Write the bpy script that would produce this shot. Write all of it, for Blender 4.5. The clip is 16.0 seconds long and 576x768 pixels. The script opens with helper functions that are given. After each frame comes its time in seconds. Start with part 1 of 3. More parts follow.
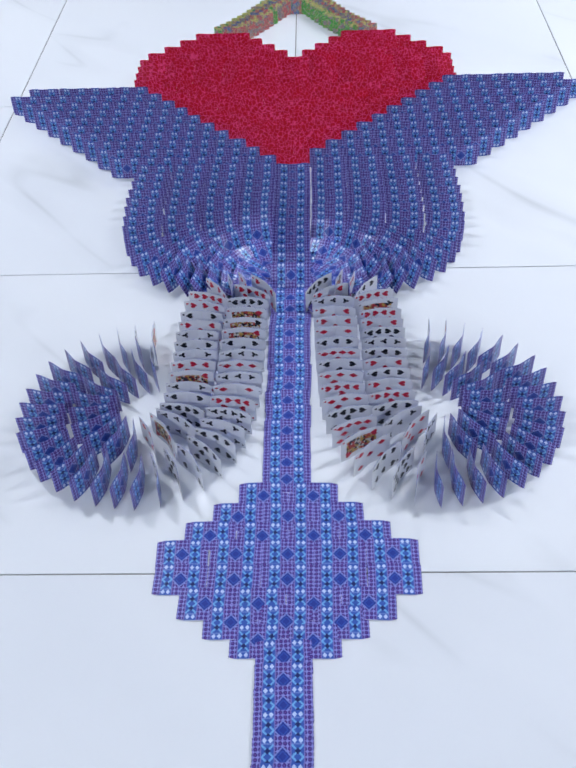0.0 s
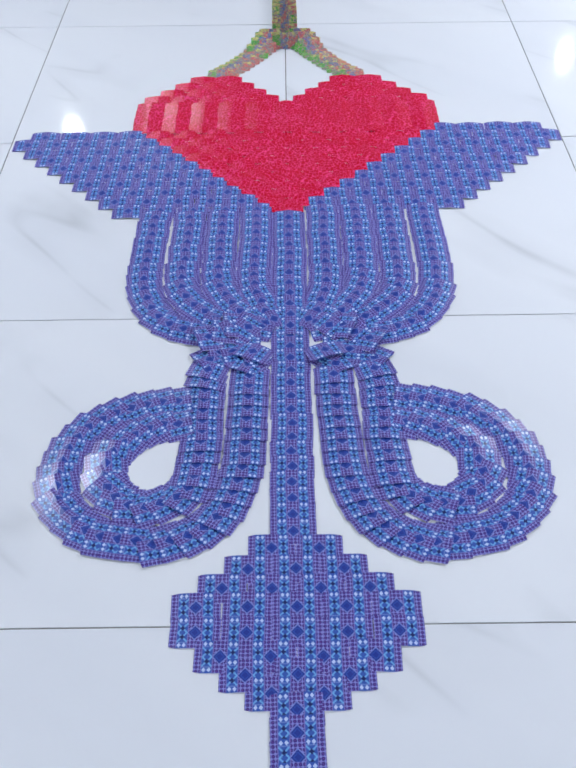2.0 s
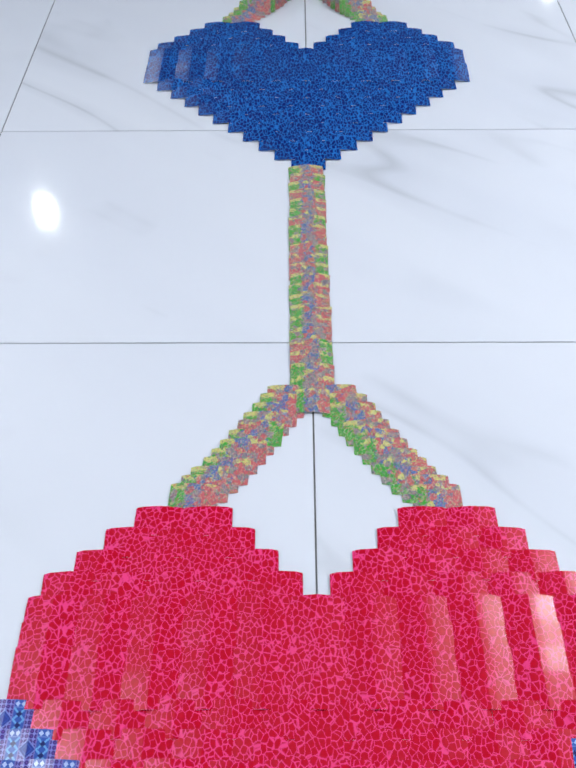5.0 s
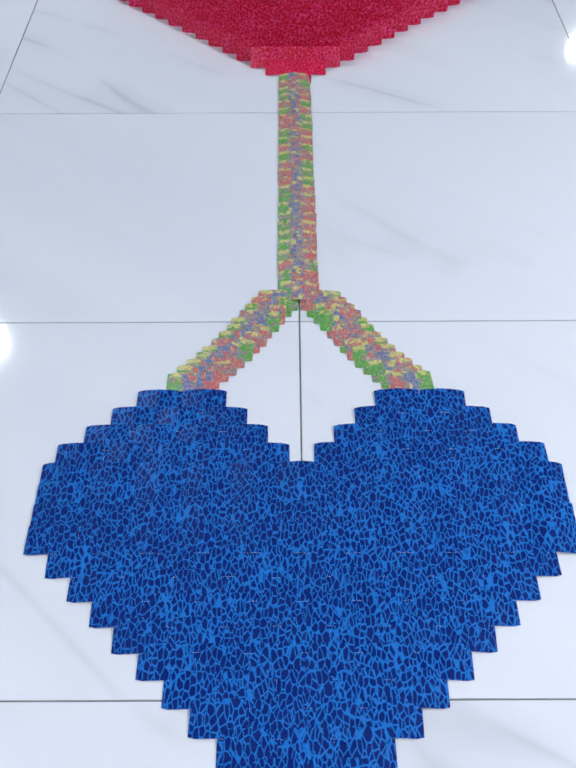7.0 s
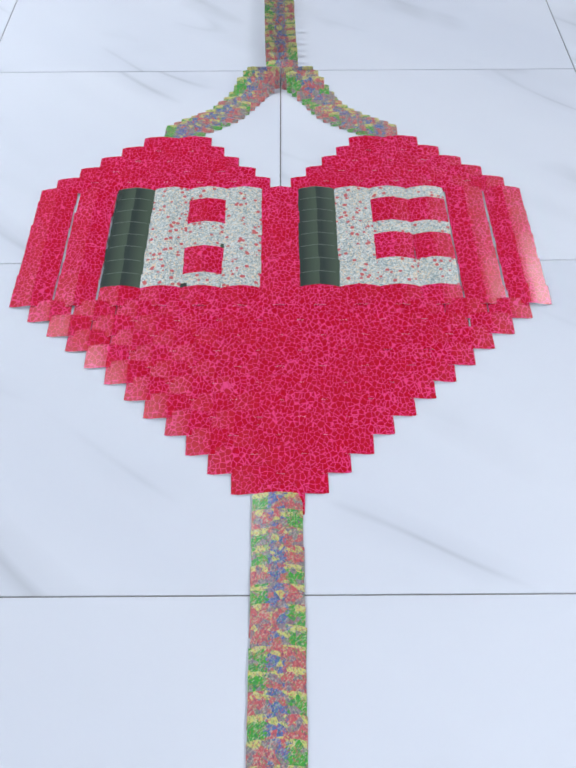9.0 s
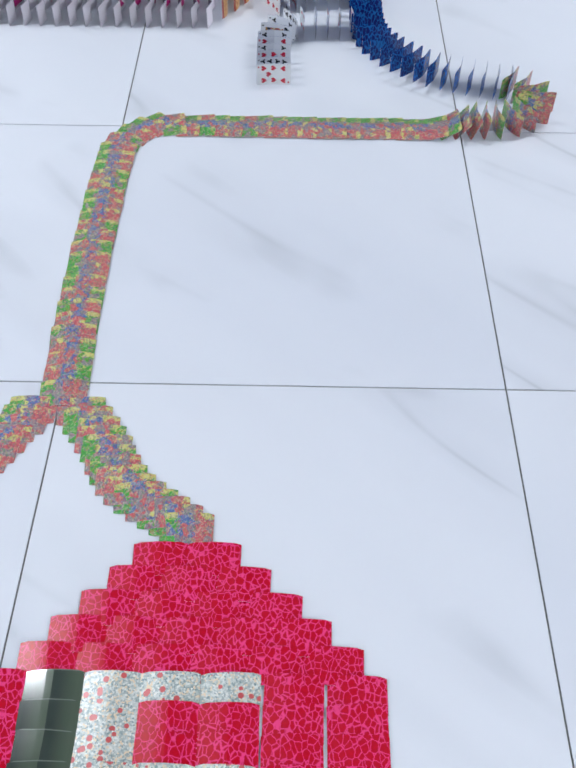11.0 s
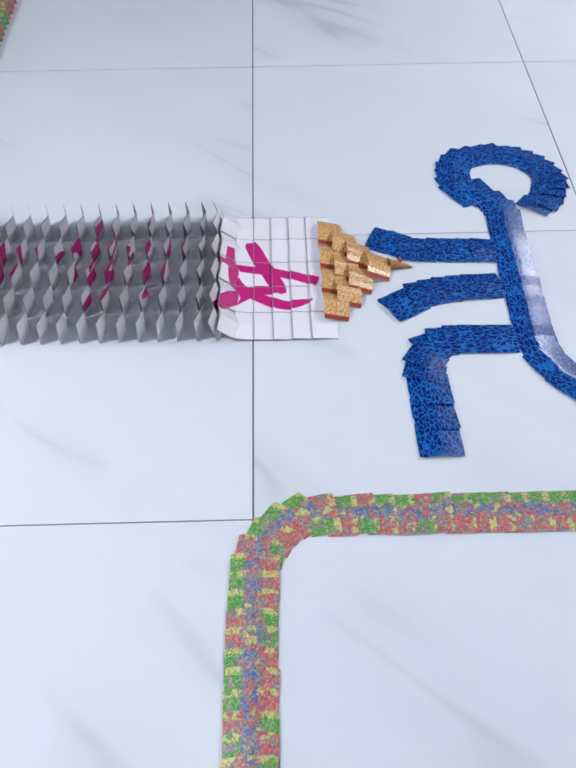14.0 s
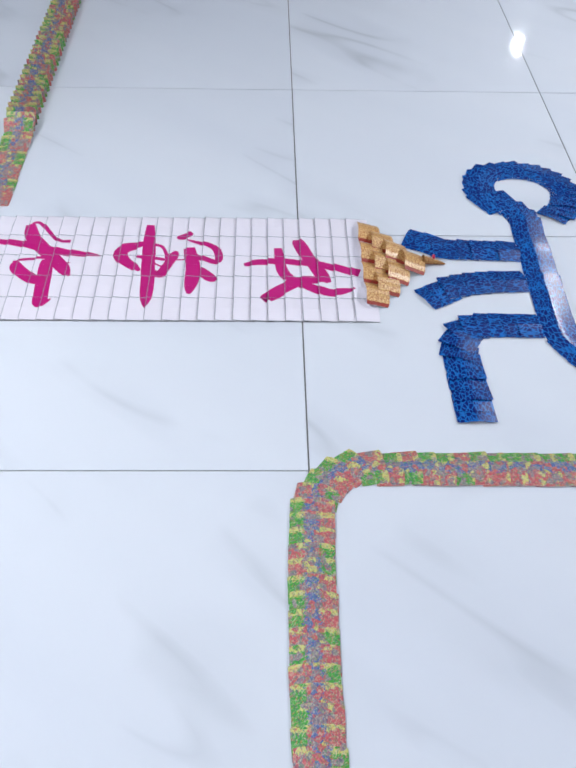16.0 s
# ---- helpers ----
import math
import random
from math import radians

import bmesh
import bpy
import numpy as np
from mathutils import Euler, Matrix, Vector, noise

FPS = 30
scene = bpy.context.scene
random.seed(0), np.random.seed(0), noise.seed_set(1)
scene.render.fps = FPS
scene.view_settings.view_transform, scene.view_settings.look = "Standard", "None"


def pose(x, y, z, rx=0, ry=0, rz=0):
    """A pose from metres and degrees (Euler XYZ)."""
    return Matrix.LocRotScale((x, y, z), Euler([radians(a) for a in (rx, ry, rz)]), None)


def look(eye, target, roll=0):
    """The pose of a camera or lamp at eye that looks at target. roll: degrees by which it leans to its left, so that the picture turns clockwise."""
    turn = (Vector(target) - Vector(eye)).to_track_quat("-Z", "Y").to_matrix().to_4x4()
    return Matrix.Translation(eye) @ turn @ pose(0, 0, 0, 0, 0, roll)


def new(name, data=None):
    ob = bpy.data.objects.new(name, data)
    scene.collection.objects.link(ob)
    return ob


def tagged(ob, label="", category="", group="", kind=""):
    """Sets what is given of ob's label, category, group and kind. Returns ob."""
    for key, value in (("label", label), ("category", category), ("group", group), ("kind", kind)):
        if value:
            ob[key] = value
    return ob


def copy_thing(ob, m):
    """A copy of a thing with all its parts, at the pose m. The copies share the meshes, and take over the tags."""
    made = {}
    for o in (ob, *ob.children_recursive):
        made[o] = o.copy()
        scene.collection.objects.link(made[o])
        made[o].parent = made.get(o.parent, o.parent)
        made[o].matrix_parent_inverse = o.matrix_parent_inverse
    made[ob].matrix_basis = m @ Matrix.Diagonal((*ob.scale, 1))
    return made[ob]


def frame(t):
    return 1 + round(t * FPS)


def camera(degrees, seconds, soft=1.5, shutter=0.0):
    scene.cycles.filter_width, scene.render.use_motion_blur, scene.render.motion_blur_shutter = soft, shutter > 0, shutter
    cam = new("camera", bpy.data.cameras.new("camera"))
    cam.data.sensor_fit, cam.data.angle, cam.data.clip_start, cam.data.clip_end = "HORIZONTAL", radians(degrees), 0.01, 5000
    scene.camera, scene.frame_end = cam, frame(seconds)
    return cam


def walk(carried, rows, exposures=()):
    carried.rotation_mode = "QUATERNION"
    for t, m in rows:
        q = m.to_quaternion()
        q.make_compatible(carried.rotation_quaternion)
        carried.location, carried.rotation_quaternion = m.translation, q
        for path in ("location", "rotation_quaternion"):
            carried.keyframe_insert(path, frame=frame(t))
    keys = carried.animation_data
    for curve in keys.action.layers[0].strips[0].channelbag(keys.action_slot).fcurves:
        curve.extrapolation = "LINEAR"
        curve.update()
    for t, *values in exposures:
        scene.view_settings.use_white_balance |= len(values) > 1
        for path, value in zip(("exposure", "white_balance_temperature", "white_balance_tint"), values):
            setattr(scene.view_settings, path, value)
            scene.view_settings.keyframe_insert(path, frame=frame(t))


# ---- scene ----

# ---- camera and its walk ----
cam = camera(34.5, 16.0, soft=2.3)
PATH = [
    (0, (0.061, -0.86, 1.247), (-0.007, 0.581, -0.139), -2.6),
    (0.5, (0.045, -0.852, 1.289), (0.007, 0.605, -0.08), -1.8),
    (1, (0.042, -0.86, 1.345), (0.016, 0.592, -0.03), -1.7),
    (1.5, (0.022, -0.857, 1.359), (0.013, 0.589, -0.023), -1.2),
    (2, (-0.005, -0.832, 1.378), (-0.005, 0.6, -0.019), -0.7),
    (2.5, (-0.065, -0.707, 1.347), (-0.052, 0.721, -0.053), 0.2),
    (3, (-0.053, -0.432, 1.347), (-0.042, 0.985, -0.064), 0.2),
    (3.5, (-0.083, -0.059, 1.352), (-0.082, 1.341, -0.077), 0.0),
    (4, (-0.074, 0.291, 1.326), (-0.079, 1.69, -0.104), -0.1),
    (4.5, (-0.039, 0.671, 1.3), (-0.045, 2.067, -0.132), -0.2),
    (4.7, (-0.035, 0.821, 1.297), (-0.049, 2.209, -0.143), -0.5),
    (6.8, (-0.03, 2.472, 1.281), (-0.045, 3.838, -0.18), -0.9),
    (7, (-0.022, 2.619, 1.297), (-0.024, 3.982, -0.167), -0.3),
    (7.5, (-0.019, 2.984, 1.295), (-0.022, 4.345, -0.17), -0.5),
    (8, (-0.042, 3.332, 1.303), (-0.042, 4.688, -0.167), -0.5),
    (8.2, (-0.037, 3.469, 1.293), (-0.033, 4.833, -0.169), -0.3),
    (10.3, (0.22, 4.955, 1.29), (0.202, 6.268, -0.224), -0.4),
    (10.5, (0.269, 5.054, 1.282), (0.25, 6.365, -0.228), -0.1),
    (11, (0.412, 5.313, 1.281), (0.404, 6.61, -0.241), 0.7),
    (11.5, (0.472, 5.538, 1.281), (0.467, 6.835, -0.242), 0.6),
    (12, (0.43, 5.773, 1.322), (0.443, 7.057, -0.212), 0.9),
    (12.5, (0.443, 5.981, 1.323), (0.441, 7.285, -0.194), -0.7),
    (13, (0.416, 6.175, 1.346), (0.416, 7.486, -0.165), -0.9),
    (13.5, (0.257, 6.256, 1.366), (0.272, 7.585, -0.128), -0.7),
    (14, (0.045, 6.258, 1.371), (0.072, 7.616, -0.098), -0.5),
    (14.5, (-0.049, 6.16, 1.381), (-0.014, 7.557, -0.05), -0.1),
    (15, (-0.09, 5.996, 1.39), (-0.034, 7.421, -0.012), 1.1),
    (15.5, (-0.091, 5.895, 1.41), (-0.038, 7.338, 0.027), 1.2),
    (16, (-0.092, 6.01, 1.39), (-0.037, 7.446, -0.001), 1.7),
]
walk(cam, [(t, look(eye, target, roll)) for t, eye, target, roll in PATH], exposures=[(0.0, 0.18), (2.5, -0.02), (4.5, 0.02), (7.0, 0.16), (8.2, 0.32), (10.3, 0.36), (12.5, 0.33), (16.0, 0.34)])

# ---- light ----
world = bpy.data.worlds.new("sky")
scene.world = world
world.use_nodes = True
wn = world.node_tree.nodes
sky = wn.new("ShaderNodeTexSky")
sky.sky_type, sky.sun_disc, sky.sun_elevation, sky.sun_rotation = "NISHITA", False, radians(40), radians(250)
world.node_tree.links.new(sky.outputs[0], wn["Background"].inputs[0])
wn["Background"].inputs[1].default_value = 0.12

CEILING = 3.0
# x, y and strength of each ceiling lamp
# the last two are unseen, added to brighten the near floor
LAMPS = [(-1.97, 7.0, 0.7), (2.93, 8.5, 0.75), (2.7, 10.95, 0.5), (2.7, 15.88, 0.4), (2.55, 3.4, 0.95), (2.7, 1.1, 0.9), (-1.97, 2.0, 0.65), (-1.97, -2.9, 1.2), (2.7, -3.8, 1.1)]
LAMP_POWER = 66
FILL_POWER = 24


def area_lamp(name, m, power, sx, sy, colour, spread=180):
    data = bpy.data.lights.new(name, "AREA")
    data.shape, data.size, data.size_y, data.energy, data.color = "RECTANGLE", sx, sy, power, colour
    data.spread = radians(spread)
    ob = new(name, data)
    ob.matrix_world = m
    return ob


for lx, ly, strength in LAMPS:
    area_lamp("lamp_light", pose(lx, ly, CEILING - 0.03), LAMP_POWER * strength, 0.07, 0.07, (0.89, 0.94, 1.0), 140)
# large fill lights added at the two wall openings, all out of view
area_lamp("fill_light", look((-4.9, 9.0, 1.45), (0, 9.0, 1.0)), FILL_POWER, 9.0, 2.2, (0.82, 0.95, 0.97))
area_lamp("fill_light", look((0.3, -5.5, 1.45), (0.3, 0, 0.9)), FILL_POWER * 0.75, 5.0, 2.2, (0.88, 0.94, 1.0))


# ---- materials ----
class Mat:
    """A small helper for procedural node materials."""

    def __init__(self, name, rough=0.4, metal=0.0, coat=0.0):
        self.m = bpy.data.materials.new(name)
        self.m.use_nodes = True
        self.t = self.m.node_tree
        self.b = self.t.nodes["Principled BSDF"]
        self.b.inputs["Roughness"].default_value = rough
        self.b.inputs["Metallic"].default_value = metal
        self.b.inputs["Coat Weight"].default_value = coat
        self.b.inputs["Coat Roughness"].default_value = 0.12

    def put(self, node, slot, v):
        s = node.inputs[slot]
        if isinstance(v, bpy.types.NodeSocket):
            self.t.links.new(v, s)
        elif v is not None:
            s.default_value = v

    def n(self, kind, **slots):
        node = self.t.nodes.new(kind)
        for k, v in slots.items():
            self.put(node, k, v)
        return node

    def math(self, op, a, b=None):
        node = self.t.nodes.new("ShaderNodeMath")
        node.operation = op
        self.put(node, 0, a)
        if b is not None:
            self.put(node, 1, b)
        return node.outputs[0]

    def mix(self, f, a, b):
        node = self.t.nodes.new("ShaderNodeMix")
        node.data_type = "RGBA"
        self.put(node, 0, f)
        self.put(node, 6, a if isinstance(a, bpy.types.NodeSocket) else (*a, 1))
        self.put(node, 7, b if isinstance(b, bpy.types.NodeSocket) else (*b, 1))
        return node.outputs[2]

    def ramp(self, f, a, b):
        node = self.t.nodes.new("ShaderNodeMapRange")
        self.put(node, 0, f)
        node.inputs[1].default_value, node.inputs[2].default_value = a, b
        return node.outputs[0]

    def uv(self):
        s = self.n("ShaderNodeSeparateXYZ", Vector=self.t.nodes.new("ShaderNodeTexCoord").outputs["UV"])
        return s.outputs[0], s.outputs[1]

    def uvm(self, fx, fy):
        """Card coordinates in metres, shifted by a random amount for each card."""
        node = self.t.nodes.new("ShaderNodeVectorMath")
        node.operation = "MULTIPLY_ADD"
        self.put(node, 0, self.t.nodes.new("ShaderNodeTexCoord").outputs["UV"])
        node.inputs[1].default_value = (fx, fy, 1)
        c = self.n("ShaderNodeCombineXYZ", X=self.math("MULTIPLY", self.rand(), 7.0), Y=self.math("MULTIPLY", self.rand(), 3.0))
        self.put(node, 2, c.outputs[0])
        return node.outputs[0]

    def rand(self):
        return self.t.nodes.new("ShaderNodeObjectInfo").outputs["Random"]

    def noise(self, scale, vec=None, detail=3.0):
        return self.n("ShaderNodeTexNoise", Vector=vec, Scale=scale, Detail=detail).outputs[0]

    def vor(self, scale, vec=None, feature="F1"):
        node = self.n("ShaderNodeTexVoronoi", Vector=vec, Scale=scale)
        node.feature = feature
        return node

    def colour(self, c):
        self.put(self.b, "Base Color", c if isinstance(c, bpy.types.NodeSocket) else (*c, 1))
        return self

    def bump(self, h, strength=0.2, dist=0.001):
        node = self.n("ShaderNodeBump", Height=h, Strength=strength, Distance=dist)
        self.put(self.b, "Normal", node.outputs[0])
        return self


CARD_W, CARD_L = 0.0852, 0.0575
PLAN = 0.8 / 0.6                 # the plan below is drawn with tiles of 0.6
LONG = CARD_L / PLAN             # a fallen card on the plan


def tile_material():
    """White polished marble with soft grey veins that run aslant."""
    k = Mat("marble_tile", 0.1)
    place = k.n("ShaderNodeNewGeometry").outputs["Position"]
    shift = k.t.nodes.new("ShaderNodeVectorMath")
    k.put(shift, 0, place)
    k.put(shift, 1, k.n("ShaderNodeCombineXYZ", X=k.math("MULTIPLY", k.rand(), 40.0), Y=k.math("MULTIPLY", k.rand(), 23.0)).outputs[0])
    pos = shift.outputs[0]
    turn = k.n("ShaderNodeMapping", Vector=pos, Rotation=(0, 0, radians(40))).outputs[0]
    long = k.n("ShaderNodeMapping", Vector=turn, Scale=(0.5, 2.9, 1.0)).outputs[0]
    lines = k.math("ABSOLUTE", k.math("SUBTRACT", k.noise(1.05, long, 1.8), 0.5))
    fine = k.math("SUBTRACT", 1.0, k.ramp(lines, 0.0, 0.016))
    broad = k.math("SUBTRACT", 1.0, k.ramp(lines, 0.0, 0.085))
    patch = k.ramp(k.noise(1.6, turn, 3.0), 0.49, 0.64)
    base = k.mix(k.ramp(k.noise(0.7, long, 3.0), 0.3, 0.75), (0.78, 0.80, 0.85), (0.71, 0.735, 0.80))
    base = k.mix(k.math("MULTIPLY", k.math("MULTIPLY", broad, patch), 0.25), base, (0.46, 0.48, 0.53))
    k.colour(k.mix(k.math("MULTIPLY", k.math("MULTIPLY", fine, patch), 0.27), base, (0.30, 0.32, 0.34)))
    k.put(k.b, "Roughness", k.math("ADD", 0.035, k.math("MULTIPLY", k.noise(5.0, pos), 0.04)))
    k.put(k.b, "Specular IOR Level", 0.5)
    return k.m


def plain(name, c, rough=0.6, grain=0.06, scale=40.0):
    k = Mat(name, rough)
    dark = tuple(v * (1 - grain * 2) for v in c)
    return k.colour(k.mix(k.noise(scale), dark, c)).m


def purple_back():
    """Folk pattern: a blue star in the middle, teal bands with crosses and pale lozenges, violet rosettes along the sides."""
    k = Mat("violet_pattern_back", 0.28)
    u, v = k.uv()
    side = k.math("ABSOLUTE", k.math("SUBTRACT", u, 0.5))          # 0 in the middle, 0.5 at the edge
    up = k.math("ABSOLUTE", k.math("SUBTRACT", v, 0.5))
    off = k.math("ABSOLUTE", k.math("DIVIDE", k.math("SUBTRACT", side, 0.245), 0.105))
    band = k.math("LESS_THAN", off, 1.0)
    rise = k.math("DIVIDE", k.math("ABSOLUTE", k.math("SUBTRACT", up, 0.14)), 0.16)
    cross = k.math("LESS_THAN", k.math("ABSOLUTE", k.math("SUBTRACT", off, rise)), 0.22)
    core = k.math("LESS_THAN", k.math("ADD", off, rise), 0.5)
    loz = k.math("ADD", k.math("DIVIDE", k.math("ABSOLUTE", k.math("SUBTRACT", off, 0.48)), 0.40), k.math("DIVIDE", k.math("ABSOLUTE", k.math("SUBTRACT", up, 0.395)), 0.075))
    pale = k.math("LESS_THAN", loz, 1.0)
    bar = k.math("LESS_THAN", k.math("ABSOLUTE", k.math("SUBTRACT", up, 0.31)), 0.015)
    teal = k.mix(cross, (0.035, 0.10, 0.42), (0.16, 0.40, 0.72))
    teal = k.mix(core, teal, (0.006, 0.014, 0.11))
    teal = k.mix(bar, teal, (0.16, 0.24, 0.58))
    teal = k.mix(pale, teal, (0.52, 0.62, 0.84))
    star = k.math("ADD", k.math("DIVIDE", side, 0.135), k.math("DIVIDE", up, 0.21))
    pu = k.math("SUBTRACT", k.math("FRACT", k.math("MULTIPLY", side, 12.5)), 0.5)
    pv = k.math("SUBTRACT", k.math("FRACT", k.math("MULTIPLY", v, 8.0)), 0.5)
    ring = k.math("SQRT", k.math("ADD", k.math("MULTIPLY", pu, pu), k.math("MULTIPLY", pv, pv)))
    violet = k.mix(k.math("LESS_THAN", ring, 0.43), (0.25, 0.25, 0.62), (0.042, 0.022, 0.19))
    violet = k.mix(k.math("LESS_THAN", ring, 0.14), violet, (0.18, 0.05, 0.32))
    violet = k.mix(k.math("LESS_THAN", star, 1.2), violet, (0.20, 0.26, 0.62))
    violet = k.mix(k.math("LESS_THAN", star, 0.98), violet, (0.012, 0.035, 0.27))
    violet = k.mix(k.math("LESS_THAN", k.math("ABSOLUTE", k.math("SUBTRACT", star, 0.62)), 0.07), violet, (0.03, 0.09, 0.42))
    col = k.mix(band, violet, teal)
    line = k.math("LESS_THAN", k.math("ABSOLUTE", k.math("SUBTRACT", off, 1.05)), 0.08)
    col = k.mix(line, col, (0.20, 0.18, 0.50))
    k.put(k.b, "Specular IOR Level", 0.34)
    return k.colour(k.mix(k.math("MULTIPLY", k.noise(160.0, k.uvm(CARD_W, CARD_L)), 0.14), col, (0.08, 0.09, 0.36))).m


def leopard(name, ground, line, dark, scale, thin, rough=0.2, stretch=0.75):
    k = Mat(name, rough, coat=0.0)
    vec = k.uvm(CARD_W, CARD_L)
    warp = k.n("ShaderNodeTexNoise", Vector=vec, Scale=160.0).outputs[1]
    add = k.t.nodes.new("ShaderNodeVectorMath")
    add.operation = "MULTIPLY_ADD"
    k.put(add, 0, warp)
    add.inputs[1].default_value = (0.45 / scale, 0.45 / scale, 0.0)
    k.put(add, 2, vec)
    k.put(k.b, "Specular IOR Level", 0.32)
    long = k.n("ShaderNodeMapping", Vector=add.outputs[0], Scale=(1.0, stretch, 1.0)).outputs[0]
    e = k.vor(scale, long, "DISTANCE_TO_EDGE").outputs["Distance"]
    spots = k.mix(k.noise(220.0, vec), ground, dark)
    wide = k.math("ADD", 0.9, k.math("MULTIPLY", k.math("GREATER_THAN", k.math("FRACT", k.math("MULTIPLY", k.rand(), 13.0)), 0.5), 0.3))
    return k.colour(k.mix(k.ramp(k.math("DIVIDE", e, wide), thin * 1.5, thin * 0.6), spots, line)).m


def scribble_back():
    """Fine many-coloured scribble: a green burst on one side, a red one on the other, blue between, yellow at the top."""
    k = Mat("scribble_pattern_back", 0.28, coat=0.0)
    u, v = k.uv()
    r = k.rand()
    vec = k.uvm(CARD_W, CARD_L)
    turn = k.n("ShaderNodeMapping", Vector=vec, Rotation=(0, 0, 0.7)).outputs[0]
    stroke = k.n("ShaderNodeMapping", Vector=turn, Scale=(1.0, 0.32, 1.0)).outputs[0]
    other_way = k.n("ShaderNodeMapping", Vector=k.n("ShaderNodeMapping", Vector=vec, Rotation=(0, 0, -0.5)).outputs[0], Scale=(1.0, 0.3, 1.0)).outputs[0]
    s = k.n("ShaderNodeSeparateColor", Color=k.vor(900.0, stroke).outputs["Color"])
    z = k.n("ShaderNodeSeparateColor", Color=k.vor(760.0, other_way).outputs["Color"])
    cell = k.n("ShaderNodeSeparateColor", Color=k.vor(95.0, vec).outputs["Color"])
    pick, other = cell.outputs[0], cell.outputs[1]
    wob = k.math("MULTIPLY", k.math("SUBTRACT", k.noise(240.0, vec, 4.0), 0.5), 0.42)
    # about one card in four lies the other way round
    flip = k.math("LESS_THAN", k.math("FRACT", k.math("MULTIPLY", r, 17.0)), 0.27)
    uf = k.math("ABSOLUTE", k.math("SUBTRACT", u, flip))
    uw = k.math("ADD", uf, wob)
    left, right = k.math("LESS_THAN", uw, 0.31), k.math("GREATER_THAN", uw, 0.64)
    vw = k.math("ADD", v, wob)
    top = k.math("GREATER_THAN", vw, 0.80)
    GREENISH, LIME, PINKISH, BLUISH, MAUVE = (0.055, 0.37, 0.04), (0.62, 0.60, 0.18), (0.58, 0.12, 0.13), (0.11, 0.17, 0.40), (0.27, 0.22, 0.25)
    lcol = k.mix(k.math("GREATER_THAN", pick, 0.82), GREENISH, MAUVE)
    lcol = k.mix(k.math("MULTIPLY", top, k.math("GREATER_THAN", other, 0.25)), lcol, LIME)
    mcol = k.mix(k.math("GREATER_THAN", pick, 0.55), BLUISH, MAUVE)
    mcol = k.mix(k.math("GREATER_THAN", other, 0.80), mcol, PINKISH)
    mcol = k.mix(k.math("LESS_THAN", other, 0.10), mcol, LIME)
    rcol = k.mix(k.math("GREATER_THAN", pick, 0.72), PINKISH, MAUVE)
    rcol = k.mix(k.math("MULTIPLY", top, k.math("GREATER_THAN", other, 0.5)), rcol, LIME)
    col = k.mix(right, k.mix(left, mcol, lcol), rcol)
    col = k.mix(k.math("MULTIPLY", k.math("GREATER_THAN", s.outputs[0], 0.74), 0.6), col, (0.58, 0.55, 0.40))
    col = k.mix(k.math("MULTIPLY", k.math("GREATER_THAN", z.outputs[1], 0.80), 0.55), col, (0.04, 0.06, 0.14))
    col = k.mix(k.math("MULTIPLY", k.math("GREATER_THAN", s.outputs[2], 0.88), 0.55), col, (0.58, 0.08, 0.10))
    col = k.mix(k.math("MULTIPLY", k.math("GREATER_THAN", z.outputs[0], 0.90), 0.5), col, (0.08, 0.36, 0.08))
    return k.colour(col).m


def floral_back():
    k = Mat("pale_floral_back", 0.3, coat=0.0)
    vec = k.uvm(CARD_W, CARD_L)
    a = k.vor(380.0, vec)
    s = k.n("ShaderNodeSeparateColor", Color=a.outputs["Color"])
    col = k.mix(s.outputs[0], (0.80, 0.80, 0.75), (0.20, 0.28, 0.28))
    col = k.mix(k.math("GREATER_THAN", s.outputs[1], 0.85), col, (0.78, 0.62, 0.42))
    big = k.vor(62.0, vec)
    col = k.mix(k.math("LESS_THAN", big.outputs["Distance"], 0.27), col, (0.58, 0.10, 0.10))
    return k.colour(col).m


def gold_back():
    k = Mat("gold_orange_back", 0.3, coat=0.0)
    vec = k.uvm(CARD_W, CARD_L)
    u, v = k.uv()
    n = k.noise(220.0, vec)
    col = k.mix(k.ramp(n, 0.35, 0.65), (0.46, 0.14, 0.03), (0.82, 0.55, 0.22))
    # dark red sides put the shade of the hollows into the colour
    edge = k.math("GREATER_THAN", k.math("ABSOLUTE", k.math("SUBTRACT", u, 0.5)), 0.40)
    return k.colour(k.mix(edge, col, (0.34, 0.04, 0.025))).m


def glass_green():
    k = Mat("dark_green_back", 0.12, coat=0.6)
    u, v = k.uv()
    stripe = k.math("FRACT", k.math("MULTIPLY", u, 2.0))
    col = k.mix(k.ramp(stripe, 0.2, 0.8), (0.03, 0.045, 0.035), (0.07, 0.10, 0.065))
    rim = k.math("GREATER_THAN", k.math("ABSOLUTE", k.math("SUBTRACT", v, 0.5)), 0.475)
    return k.colour(k.mix(rim, col, (0.17, 0.21, 0.17))).m


def court_print():
    k = Mat("court_print", 0.3)
    c = k.n("ShaderNodeSeparateColor", Color=k.vor(230.0, k.uvm(CARD_W, CARD_L)).outputs["Color"])
    col = k.mix(k.math("GREATER_THAN", c.outputs[0], 0.45), (0.66, 0.62, 0.55), (0.50, 0.05, 0.04))
    col = k.mix(k.math("GREATER_THAN", c.outputs[1], 0.66), col, (0.55, 0.33, 0.08))
    return k.colour(k.mix(k.math("GREATER_THAN", c.outputs[2], 0.74), col, (0.02, 0.02, 0.03))).m


